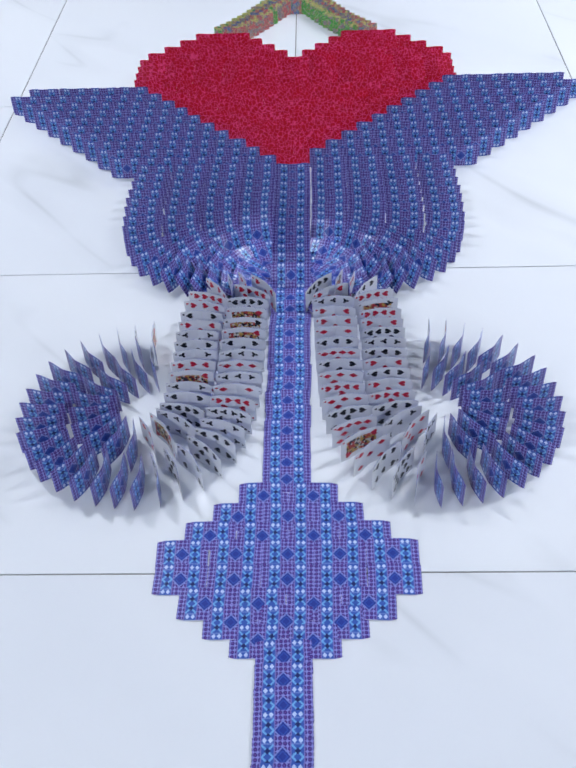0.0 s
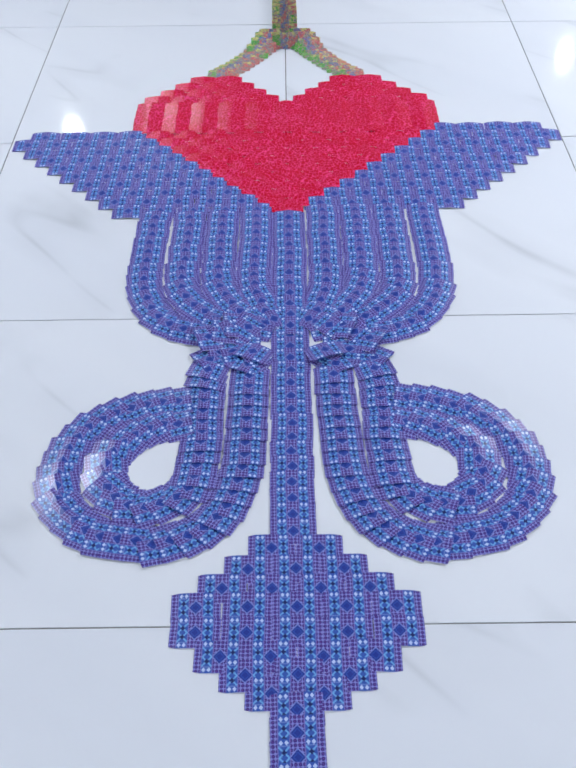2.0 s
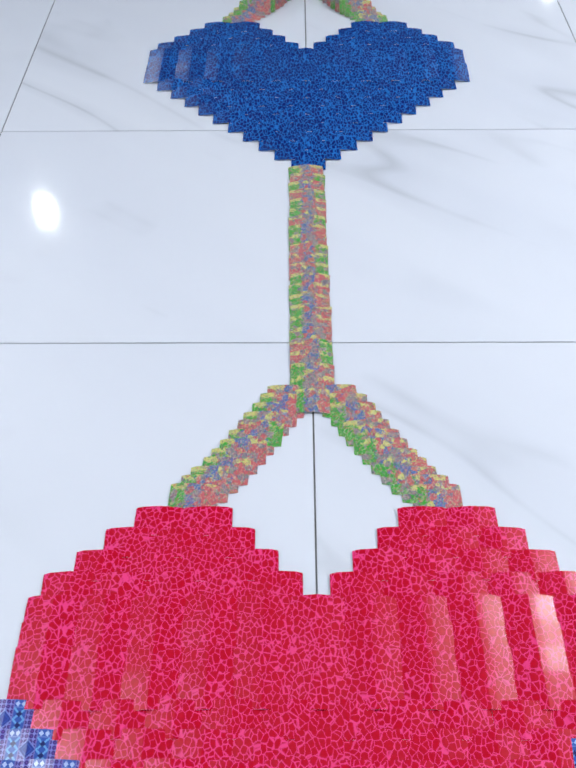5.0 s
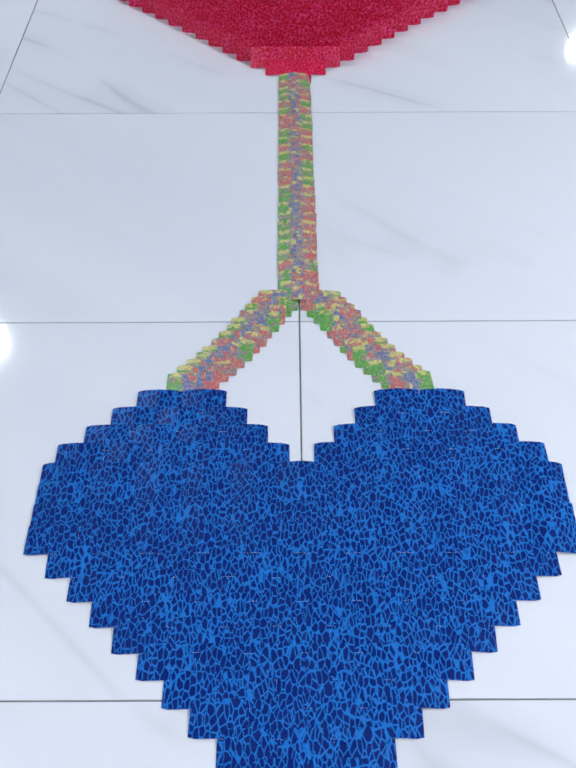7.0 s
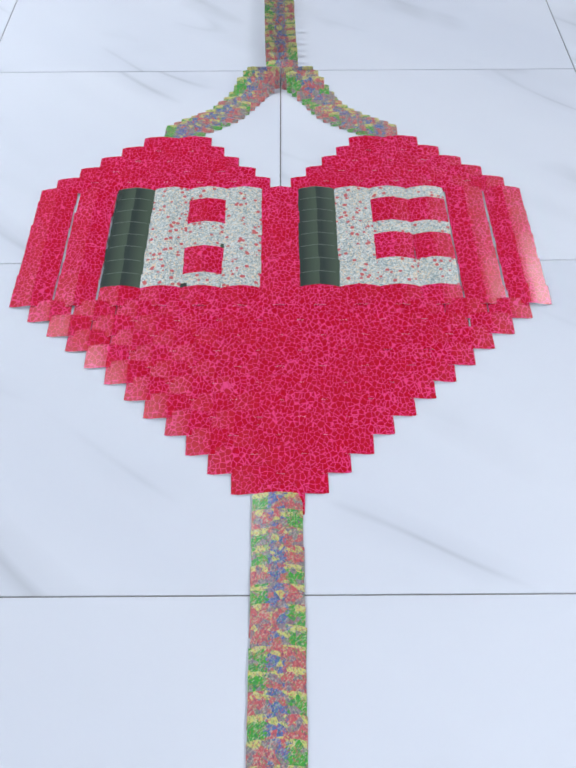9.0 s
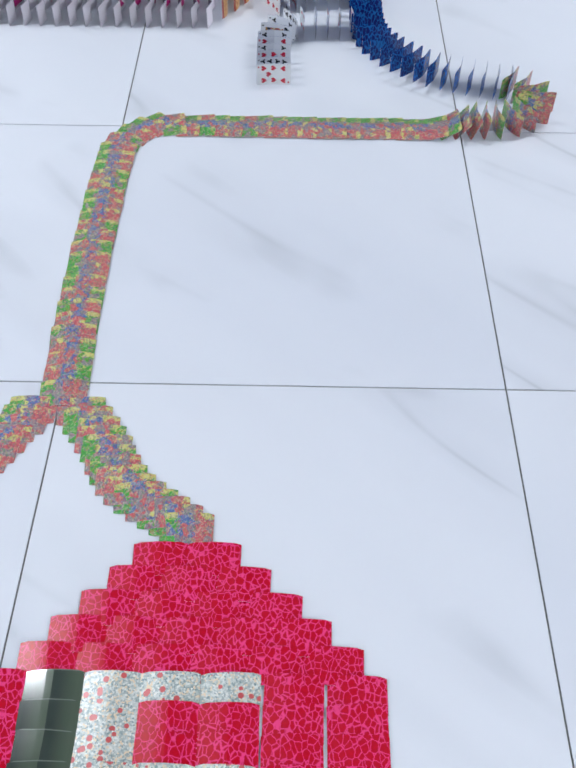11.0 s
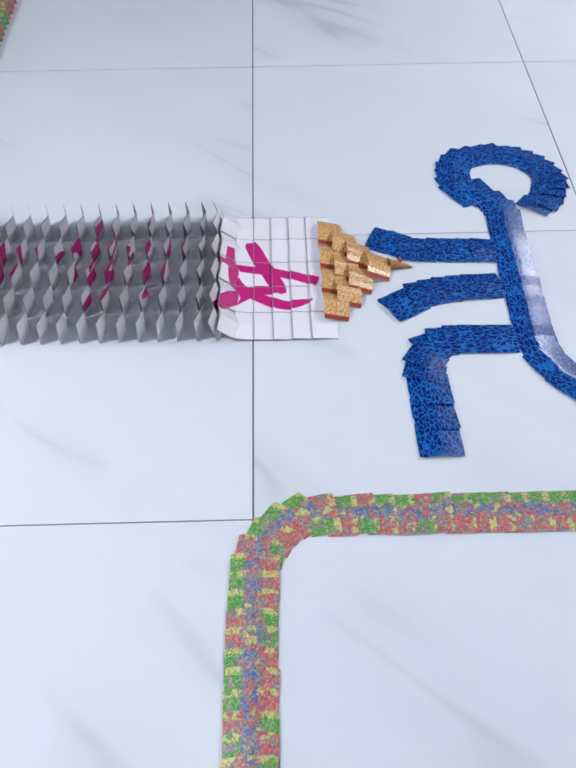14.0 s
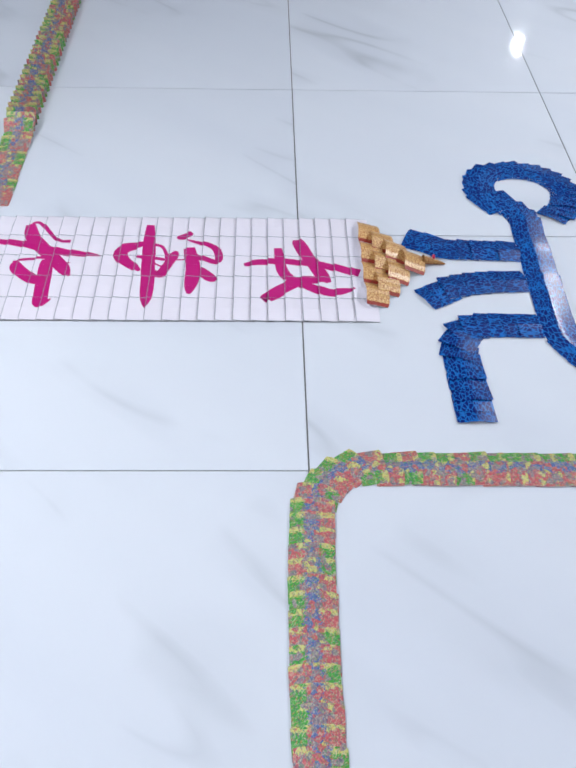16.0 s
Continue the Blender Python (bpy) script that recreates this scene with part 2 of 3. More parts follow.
TILE = tile_material()
GROUT = plain("grey_grout", (0.20, 0.20, 0.19), 0.85, 0.15, 120.0)
WALL = plain("white_wall_paint", (0.40, 0.41, 0.43), 0.7, 0.03, 3.0)
FACE = plain("white_card_face", (0.80, 0.81, 0.83), 0.32, 0.02, 60.0)
BLANK = plain("white_card_back", (0.90, 0.84, 0.91), 0.32, 0.02, 60.0)
PIP_RED = plain("red_print", (0.62, 0.02, 0.05), 0.35, 0.05, 200.0)
PIP_BLACK = plain("black_print", (0.012, 0.013, 0.016), 0.35, 0.05, 200.0)
COURT = court_print()
SLATE = plain("slate_card_back", (0.012, 0.016, 0.045), 0.35, 0.2, 300.0)
# grey for the shade painted along the banner cards' edges
EDGE_SHADE = plain("painted_edge_shade", (0.36, 0.37, 0.42), 0.5, 0.1, 300.0)
INK = plain("magenta_ink", (0.62, 0.008, 0.21), 0.35, 0.06, 90.0)
VIOLET = purple_back()
RED = leopard("crimson_leopard_back", (0.64, 0.001, 0.022), (0.84, 0.05, 0.22), (0.44, 0.0, 0.010), 112.0, 0.05, 0.27)
BLUE = leopard("blue_leopard_back", (0.003, 0.020, 0.18), (0.010, 0.155, 0.54), (0.002, 0.012, 0.11), 128.0, 0.062, 0.22, 0.5)
SCRIBBLE = scribble_back()
FLORAL = floral_back()
GOLD = gold_back()
GREEN = glass_green()


# ---- helpers for meshes ----
def mesh_of(name, bm, mats):
    me = bpy.data.meshes.new(name)
    bm.to_mesh(me)
    bm.free()
    for m in mats:
        me.materials.append(m)
    return me


def box(bm, x0, y0, z0, x1, y1, z1):
    v = [bm.verts.new((x, y, z)) for x in (x0, x1) for y in (y0, y1) for z in (z0, z1)]
    for q in ((0, 1, 3, 2), (4, 6, 7, 5), (0, 4, 5, 1), (2, 3, 7, 6), (0, 2, 6, 4), (1, 5, 7, 3)):
        bm.faces.new([v[i] for i in q])


def part(name, bm, mats, parent=None, label=""):
    ob = new(name, mesh_of(name, bm, mats if isinstance(mats, (list, tuple)) else [mats]))
    if parent:
        ob.parent = parent
    return tagged(ob, label)


# ---- the room ----
T = 0.8
X0, X1, Y0, Y1 = -4.8, 4.8, -5.6, 16.8


def room():
    bm = bmesh.new()
    box(bm, X0, Y0, -0.1, X1, Y1, -0.0025)
    floor = tagged(part("floor", bm, GROUT), "white marble tile floor with thin grey joints", "floor", kind="structure")
    bm = bmesh.new()
    box(bm, X0, Y0, CEILING, X1, Y1, CEILING + 0.1)
    tagged(part("ceiling", bm, WALL), "plain white painted ceiling", "ceiling", kind="structure")
    for name, b in (("wall_east", (X1, Y0, 0, X1 + 0.15, Y1, CEILING)), ("wall_north", (X0, Y1, 0, X1, Y1 + 0.15, CEILING))):
        bm = bmesh.new()
        box(bm, *b)
        tagged(part(name, bm, WALL), "plain white painted wall", "wall", kind="structure")
    # walls out of view, each with a wide opening added for the fill light
    bm = bmesh.new()
    for b in ((X0 - 0.15, Y0, 0, X0, Y1, 0.3), (X0 - 0.15, Y0, 2.6, X0, Y1, CEILING), (X0 - 0.15, Y0, 0.3, X0, 4.5, 2.6), (X0 - 0.15, 13.5, 0.3, X0, Y1, 2.6)):
        box(bm, *b)
    tagged(part("wall_west", bm, WALL), "plain white painted wall with a wide opening for added fill light", "wall", kind="structure")
    bm = bmesh.new()
    for b in ((X0, Y0 - 0.15, 0, X1, Y0, 0.3), (X0, Y0 - 0.15, 2.6, X1, Y0, CEILING), (X0, Y0 - 0.15, 0.3, -2.2, Y0, 2.6), (2.8, Y0 - 0.15, 0.3, X1, Y0, 2.6)):
        box(bm, *b)
    tagged(part("wall_south", bm, WALL), "plain white painted wall with a wide opening for added fill light", "wall", kind="structure")
    return floor


def ceiling_lamps():
    glow = Mat("lamp_glow", 0.5)
    glow.put(glow.b, "Emission Color", (0.95, 0.97, 1.0, 1))
    glow.put(glow.b, "Emission Strength", 6.0)
    first = None
    for lx, ly, strength in LAMPS:
        if first is None:
            first = tagged(new("ceiling_lamp"), "square white ceiling lamp, lit", "lamp", "ceiling lamps")
            bm = bmesh.new()
            for b in ((-0.08, -0.08, -0.025, 0.08, -0.06, 0), (-0.08, 0.06, -0.025, 0.08, 0.08, 0), (-0.08, -0.06, -0.025, -0.06, 0.06, 0), (0.06, -0.06, -0.025, 0.08, 0.06, 0)):
                box(bm, *b)
            part("frame", bm, WALL, first)
            bm = bmesh.new()
            box(bm, -0.06, -0.06, -0.015, 0.06, 0.06, -0.005)
            part("diffuser", bm, glow.m, first)
            first.matrix_basis = pose(lx, ly, CEILING)
        else:
            copy_thing(first, pose(lx, ly, CEILING))


floor = room()
ceiling_lamps()

# ---- playing cards ----
SEG = 8
FALLS = []          # (card, base, heading, lean, time of the fall), keyed in motions()
CARD_MESHES = {}


def bend(x, sag):
    """A soft crease down the card's middle, with two nearly flat halves; a strongly bent card is round."""
    if sag > 0.01:
        return -sag * (1 - (2 * x / CARD_W) ** 2)
    return -sag * (1.07 - math.hypot(2 * x / CARD_W, 0.07))


def pip_outline(kind):
    if kind == "diamond":
        return [(0, -1.15), (0.8, 0), (0, 1.15), (-0.8, 0)]
    pts = []
    if kind in ("heart", "spade"):
        for i in range(16):
            a = 2 * math.pi * i / 16
            x, y = 16 * math.sin(a) ** 3, 13 * math.cos(a) - 5 * math.cos(2 * a) - 2 * math.cos(3 * a) - math.cos(4 * a)
            pts.append((x / 16, (y if kind == "heart" else -y) / 15))
        return pts if kind == "heart" else pts[::-1]
    for i in range(18):
        a = 2 * math.pi * i / 18
        r = 0.7 + 0.35 * math.cos(3 * (a - math.pi / 2))
        pts.append((r * math.cos(a), r * math.sin(a)))
    return pts


PIPS = {3: [(0, .8), (0, .5), (0, .2)], 4: [(-.5, .8), (.5, .8), (-.5, .2), (.5, .2)], 5: [(-.5, .8), (.5, .8), (0, .5), (-.5, .2), (.5, .2)],
        6: [(-.5, .8), (.5, .8), (-.5, .5), (.5, .5), (-.5, .2), (.5, .2)],
        7: [(-.5, .8), (.5, .8), (0, .65), (-.5, .5), (.5, .5), (-.5, .2), (.5, .2)],
        9: [(-.5, .82), (.5, .82), (-.5, .61), (.5, .61), (0, .5), (-.5, .39), (.5, .39), (-.5, .18), (.5, .18)],
        10: [(-.5, .82), (.5, .82), (0, .72), (-.5, .61), (.5, .61), (-.5, .39), (.5, .39), (0, .28), (-.5, .18), (.5, .18)]}


def add_flat(bm, pts, sag, lift, slot, front=True):
    """A printed patch on the card: points in card metres, laid on the bent sheet."""
    vs = [bm.verts.new((x, bend(x, sag) + (lift if front else -lift), z)) for x, z in pts]
    f = bm.faces.new(vs if not front else vs[::-1])
    f.material_index = slot


def card_mesh(back, sag, pips=None):
    """One playing card: a bent sheet standing on its short edge, its back towards -y."""
    key = (back.name, sag, pips)
    if key in CARD_MESHES:
        return CARD_MESHES[key]
    bm = bmesh.new()
    uv = bm.loops.layers.uv.new("UVMap")
    th = 0.0004
    xs = [CARD_W * (i / SEG - 0.5) for i in range(SEG + 1)]
    cut = 0.0025                                     # rounded corners
    lo = [cut if i in (0, SEG) else 0.0 for i in range(SEG + 1)]
    back_lo = [bm.verts.new((x, bend(x, sag), c)) for x, c in zip(xs, lo)]
    back_hi = [bm.verts.new((x, bend(x, sag), CARD_L - c)) for x, c in zip(xs, lo)]
    face_lo = [bm.verts.new((x, bend(x, sag) + th, c)) for x, c in zip(xs, lo)]
    face_hi = [bm.verts.new((x, bend(x, sag) + th, CARD_L - c)) for x, c in zip(xs, lo)]
    for i in range(SEG):
        bm.faces.new((back_lo[i], back_lo[i + 1], back_hi[i + 1], back_hi[i])).material_index = 0
        bm.faces.new((face_lo[i + 1], face_lo[i], face_hi[i], face_hi[i + 1])).material_index = 1
        bm.faces.new((back_hi[i], back_hi[i + 1], face_hi[i + 1], face_hi[i])).material_index = 0
        bm.faces.new((face_lo[i], face_lo[i + 1], back_lo[i + 1], back_lo[i])).material_index = 1
    bm.faces.new((back_lo[0], back_hi[0], face_hi[0], face_lo[0])).material_index = 1
    bm.faces.new((back_hi[-1], back_lo[-1], face_lo[-1], face_hi[-1])).material_index = 1
    if pips:
        suit, count = pips
        slot = 2
        if count > 10:
            add_flat(bm, [(-0.03, 0.012), (-0.015, 0.012), (0.0, 0.012), (0.015, 0.012), (0.03, 0.012), (0.03, 0.045), (0.015, 0.045), (0.0, 0.045), (-0.015, 0.045), (-0.03, 0.045)], sag, th + 0.0002, 3)
        for px, pz in PIPS.get(count, [(-.5, .82), (.5, .18)]):
            sign = 1 if pz >= 0.5 else -1
            add_flat(bm, [((pz - 0.5) * CARD_W * 0.95 + sign * y * 0.0074, CARD_L * 0.5 + px * 0.033 + x * 0.0068) for x, y in pip_outline(suit)][::-1], sag, th + 0.0003, slot)
        for px, pz, sign in ((0.0365, 0.049, 1), (-0.0365, 0.009, -1)):
            add_flat(bm, [(px + sign * y * 0.003, pz + x * 0.0024) for x, y in pip_outline(suit)][::-1], sag, th + 0.0003, slot)
    for f in bm.faces:
        f.smooth = f.material_index < 2 and abs(f.normal.y) > 0.5
        for loop in f.loops:
            loop[uv].uv = (loop.vert.co.x / CARD_W + 0.5, loop.vert.co.z / CARD_L)
    extra = [PIP_RED if pips and pips[0] in ("heart", "diamond") else PIP_BLACK, COURT] if pips else []
    me = mesh_of("playing_card", bm, [back, FACE, *extra])
    CARD_MESHES[key] = me
    return me


def card_pose(x, y, heading, tip, z=0.0006):
    """A card whose foot stands at (x, y), leaning by tip degrees towards its heading (0: along +y, anticlockwise)."""
    return Matrix.Translation((x, y, z)) @ Euler((0, 0, radians(heading))).to_matrix().to_4x4() @ Euler((radians(-tip), 0, 0)).to_matrix().to_4x4()


def add_card(parent, me, x, y, heading, when, flat=87.0, stand=0.0, turn=1.8, tilt=0.4):
    ob = new("playing_card", me)
    ob.parent = parent
    heading += random.uniform(-turn, turn)
    x, y = x + random.uniform(-0.0007, 0.0007), y + random.uniform(-0.0007, 0.0007)
    x, y = x * PLAN, y * PLAN
    flat += random.uniform(-tilt, tilt)
    ob.matrix_basis = card_pose(x, y, heading, stand if when > 16 else flat)
    if 0 - 0.35 < when <= 16:
        FALLS.append((ob, x, y, heading, flat, when))
    return ob


def half_mesh(back, side, ink):
    """One half of a creased card: its crease stands at x = 0."""
    bm = bmesh.new()
    uv = bm.loops.layers.uv.new("UVMap")
    w = side * (CARD_W * 0.5 - 0.0006)
    box(bm, min(0, w), 0, 0, max(0, w), 0.0004, CARD_L)
    bm.faces.ensure_lookup_table()
    for f in bm.faces:
        f.normal_update()
        f.material_index = 0 if f.calc_center_median().y < 0.0001 else 1
    for k, quad in ink:
        add_flat(bm, quad, 0.0, 0.0003 + 0.00001 * k, 2, front=False)
    # grey rim painted along the top and the outer side: the shade between cards
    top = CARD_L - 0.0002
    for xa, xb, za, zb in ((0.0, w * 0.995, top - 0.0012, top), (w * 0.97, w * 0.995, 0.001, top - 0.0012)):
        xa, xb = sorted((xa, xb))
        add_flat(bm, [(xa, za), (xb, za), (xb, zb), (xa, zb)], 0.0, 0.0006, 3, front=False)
    for f in bm.faces:
        for loop in f.loops:
            loop[uv].uv = (loop.vert.co.x / CARD_W + 0.5, loop.vert.co.z / CARD_L)
    return mesh_of("half_card", bm, [back, SLATE, INK, EDGE_SHADE])


CREASE = 17.0
FOLDS = []


def crease_pose(x, y, heading, tip, crease):
    lift = CARD_W * 0.5 * math.sin(radians(crease)) * math.sin(radians(tip))
    return card_pose(x, y, heading, tip, 0.0006 + lift) @ pose(0, 0, 0, 0, 0, crease)


def add_creased_card(parent, me_right, me_left, x, y, heading, when, flat):
    """A card creased down its middle, which opens as it falls."""
    right = new("playing_card", me_right)
    right.parent = parent
    left = new("card_half", me_left)
    left.parent = right
    x, y = x * PLAN, y * PLAN
    heading += random.uniform(-1, 1)
    flat += random.uniform(-0.5, 0.5)
    right.matrix_basis = crease_pose(x, y, heading, flat, 3.0)
    left.matrix_basis = pose(0, 0, 0, 0, 0, -6.0)
    FOLDS.append((right, left, x, y, heading, flat, when))


def figure(name, label, category="card figure", group=""):
    return tagged(new(name), label, category, group)


SUITS = ("heart", "spade", "diamond", "club")


def random_pips(rng):
    return (rng.choice(SUITS), rng.choice((4, 5, 6, 7, 9, 10, 5, 10, 6, 12)))


def smooth_path(points, steps=24):
    """A rounded line through the points, as a dense list."""
    p = [Vector(q) for q in points]
    p = [p[0] * 2 - p[1]] + p + [p[-1] * 2 - p[-2]]
    out = []
    for i in range(1, len(p) - 2):
        for j in range(steps):
            t = j / steps
            a, b, c, d = p[i - 1], p[i], p[i + 1], p[i + 2]
            out.append(0.5 * ((2 * b) + (c - a) * t + (2 * a - 5 * b + 4 * c - d) * t * t + (3 * b - a - 3 * c + d) * t ** 3))
    return out + [p[-2]]


def along(points, pitch):
    """Even steps along a rounded line: place, heading in degrees and the way gone."""
    line = smooth_path(points)
    total = sum((b - a).length for a, b in zip(line, line[1:]))
    pitch = total * 0.9999 / max(1, round(total / pitch))
    out, gone, want = [], 0.0, 0.0
    for a, b in zip(line, line[1:]):
        d = (b - a).length
        while d > 0 and want <= gone + d:
            q = a + (b - a) * ((want - gone) / d)
            out.append((q.x, q.y, math.degrees(math.atan2(-(b - a).x, (b - a).y)), want))
            want += pitch
        gone += d
    return out


def strip(parent, points, pitch, back, start, speed, sag=0.004, pips=False, seed=1, flat=86.3, fix=None):
    """A line of cards that falls along its path from the first to the last."""
    rng = random.Random(seed)
    for x, y, h, gone in along(points, pitch):
        me = card_mesh(back, sag, random_pips(rng) if pips else None)
        add_card(parent, me, x, y, h if fix is None else fix, start + gone / speed if speed else -9, flat, turn=3.0, tilt=1.3)


# ---- the first figure: diamond, loops, bowl, wings ----
def first_figure():
    stem = figure("card_row", "straight line of fallen violet-patterned playing cards on tiles")
    strip(stem, [(0.004, -0.752), (0.003, -0.1355)], 0.028, VIOLET, -9, 0, 0.0025)
    diamond = figure("card_diamond", "stepped diamond of overlapping fallen violet-patterned playing cards")
    rows = [(-0.115, 2), (-0.090, 3), (-0.066, 4), (-0.032, 5), (0.004, 5), (0.032, 4), (0.062, 3), (0.095, 2)]
    me = card_mesh(VIOLET, 0.0022)
    for y, n in rows:
        for i in range(n):
            add_card(diamond, me, 0.004 + (i - (n - 1) / 2) * 0.0640, y, 0, -9, 87.4, tilt=0.7)
    mid = figure("card_row", "straight line of fallen violet-patterned playing cards on tiles")
    strip(mid, [(0.001, 0.122), (0.001, 0.53)], 0.029, VIOLET, -9, 0, 0.003)
    for side in (-1, 1):
        outer = [(0.044, 0.512), (0.062, 0.496), (0.067, 0.46), (0.070, 0.36), (0.078, 0.25), (0.108, 0.17), (0.165, 0.13), (0.215, 0.128), (0.275, 0.145), (0.325, 0.19), (0.34, 0.25), (0.325, 0.315), (0.285, 0.36), (0.235, 0.385), (0.20, 0.392)]
        inner = [(0.075, 0.515), (0.118, 0.503), (0.133, 0.465), (0.138, 0.39), (0.140, 0.29), (0.152, 0.225), (0.195, 0.193), (0.235, 0.198), (0.266, 0.23), (0.270, 0.275), (0.25, 0.31), (0.215, 0.335), (0.195, 0.34)]
        loop = figure("card_curl", "curled double line of violet-backed playing cards toppling in turn", group="loops beside the stem")
        strip(loop, [(side * x + 0.003, y) for x, y in outer], 0.024, VIOLET, 0.05, 0.98, 0.007, True, 3 + side)
        strip(loop, [(side * x + 0.003, y) for x, y in inner], 0.022, VIOLET, 0.03, 0.80, 0.007, True, 8 + side)
    bowl = figure("card_fan", "bowl of curved lines of violet-patterned playing cards toppling")
    strip(bowl, [(0.001, 0.551), (0.001, 0.871)], 0.029, VIOLET, -0.22, 0.75, 0.0075)
    for side in (-1, 1):
        for k, pts in enumerate([[(0.02, 0.57), (0.045, 0.62), (0.064, 0.70), (0.0645, 0.875)],
                                 [(0.025, 0.57), (0.075, 0.60), (0.118, 0.665), (0.130, 0.74), (0.129, 0.875)],
                                 [(0.03, 0.565), (0.10, 0.58), (0.165, 0.63), (0.193, 0.70), (0.1935, 0.875)],
                                 [(0.052, 0.552), (0.14, 0.556), (0.208, 0.585), (0.25, 0.645), (0.264, 0.73), (0.262, 0.875)]]):
            strip(bowl, [(side * x + 0.003, y + (0.02 if side > 0 and y > 0.87 else 0.0)) for x, y in pts], 0.027, VIOLET, -0.34 + 0.02 * k, 0.78 + 0.06 * k, 0.0075)
    rng = random.Random(5)
    loose = card_mesh(VIOLET, 0.005)
    for side in (-1, 1):
        for x, y, h in ((0.052, 0.552, 50), (0.088, 0.560, 75), (0.115, 0.545, 120), (0.052, 0.525, 150), (0.095, 0.535, 25), (0.070, 0.575, 95)):
            ob = add_card(bowl, loose, side * x, y, -side * (h + rng.uniform(-15, 15)), -9, rng.uniform(76, 84))
            ob.location.z += rng.uniform(0.002, 0.006)
    for side in (-1, 1):
        wing = figure("card_triangle", "pointed wing of brick-laid violet-patterned playing cards", group="wings beside the heart")
        me = card_mesh(VIOLET, 0.0048)
        for r in range(0, 10):
            y = 0.902 + r * 0.0322 + (0.022 if side > 0 else 0.0)
            for c in range(0, 13):
                x = (c + (0.5 if r % 2 else 0.0)) * 0.062
                if r * 0.031 + 0.01 < x < min(0.32 + r * 0.031, 0.572):
                    add_card(wing, me, 0.002 + side * (x + 0.025 * max(0.0, x - r * 0.031 - 0.08)), y, 0, 0.34 + max(0, y - 0.9) * 0.62 + max(0, x - 0.3) * 1.6, 86.2, tilt=0.9)


# ---- hearts ----
def heart(label, y0, pitch, steps, band, upper, back, start, speed, digits=False):
    """Brick-laid rows that widen up to row `steps`, straight columns up to row `band`, then two lobes.
    upper: for each row above, the inner edge of a lobe and its number of cards."""
    fig = figure("card_heart", label, "card heart", "hearts on the floor")
    wide = 0.062
    for r in range(band + 1):
        y = y0 + r * pitch
        n = min(r, steps) + 1
        for i in range(n):
            x = (i - (n - 1) / 2) * wide
            spread = 1 + 0.035 * max(0.0, abs(x) - 0.2) / 0.2 if digits else 1.0
            straight = r >= steps
            mat = digits_at(x, y + LONG - pitch * 0.5) if digits and straight else None
            add_card(fig, card_mesh(mat or back, 0.0072 if straight else 0.0048), x * spread, y, 0, start + (y - y0) / speed, 86.2, tilt=1.0)
            if digits and straight and round(x / wide) == -2 and mat is None and digits_at(x, y + LONG + pitch * 0.5):
                add_card(fig, card_mesh(GREEN, 0.0035), x, y + 0.012, 0, start + (y - y0) / speed, 87.6)
    for k, (edge, n) in enumerate(upper):
        y = y0 + (band + 1 + k) * pitch
        for side in (-1, 1):
            for i in range(n):
                add_card(fig, card_mesh(back, 0.0048), side * (edge + (i + 0.5) * wide), y, 0, start + (y - y0) / speed, 86.2, tilt=1.0)
    return fig


def digits_at(x, y):
    """The back of the card at this place of the two signs laid into the third heart."""
    col = round(x / 0.062)
    if not 4.13 < y < 4.425:
        return None
    if col in (-4, 1):
        return GREEN
    if col in (-3, -1, 2):
        return FLORAL
    if col == -2:
        return None if 4.305 < y < 4.358 or 4.18 < y < 4.232 else FLORAL
    if col in (3, 4):
        return FLORAL if y > 4.376 or 4.256 < y < 4.306 or y < 4.186 else None
    return None


LOBES_SMALL = [(0.017, 5), (0.046, 4), (0.076, 3), (0.105, 2)]
LOBES_LARGE = [(0.019, 6), (0.046, 5), (0.075, 4), (0.102, 3), (0.128, 2)]


def hearts():
    heart("red heart of leopard-patterned playing cards, toppling row by row", 0.902, 0.0322, 10, 13, LOBES_SMALL, RED, 0.24, 0.56)
    heart("blue heart of leopard-patterned playing cards lying on tiles", 2.259, 0.0325, 10, 13, LOBES_SMALL, BLUE, 3.3, 0.42)
    heart("red heart of playing cards with two pale signs laid in", 3.711, 0.0319, 12, 20, LOBES_LARGE, RED, 6.7, 0.47, True)
    for y, t0, v, foot in ((1.474, 1.45, 0.5, 0.158), (2.834, 4.7, 0.5, 0.160), (4.537, 8.4, 0.5, 0.186)):
        for side in (-1, 1):
            arm = figure("slanting_card_row", "slanting line of many-coloured playing cards above a heart", group="arms above the hearts")
            strip(arm, [(side * foot, y + 0.012), (side * (foot * 0.8 + 0.016), y + 0.03), (side * 0.112, y + 0.068), (side * 0.083, y + 0.112), (side * 0.053, y + 0.162), (side * 0.034, y + 0.190)], 0.019, SCRIBBLE, t0, v, 0.004, fix=side * 3)
    for ya, yb, t0, v in ((1.655, 2.225, 2.0, 0.5), (3.045, 3.70, 5.2, 0.5)):
        stem = figure("card_row", "straight line of many-coloured playing cards between two hearts", group="stems between hearts")
        strip(stem, [(-0.001, ya), (-0.003, yb)], 0.026, SCRIBBLE, t0, v, 0.008)


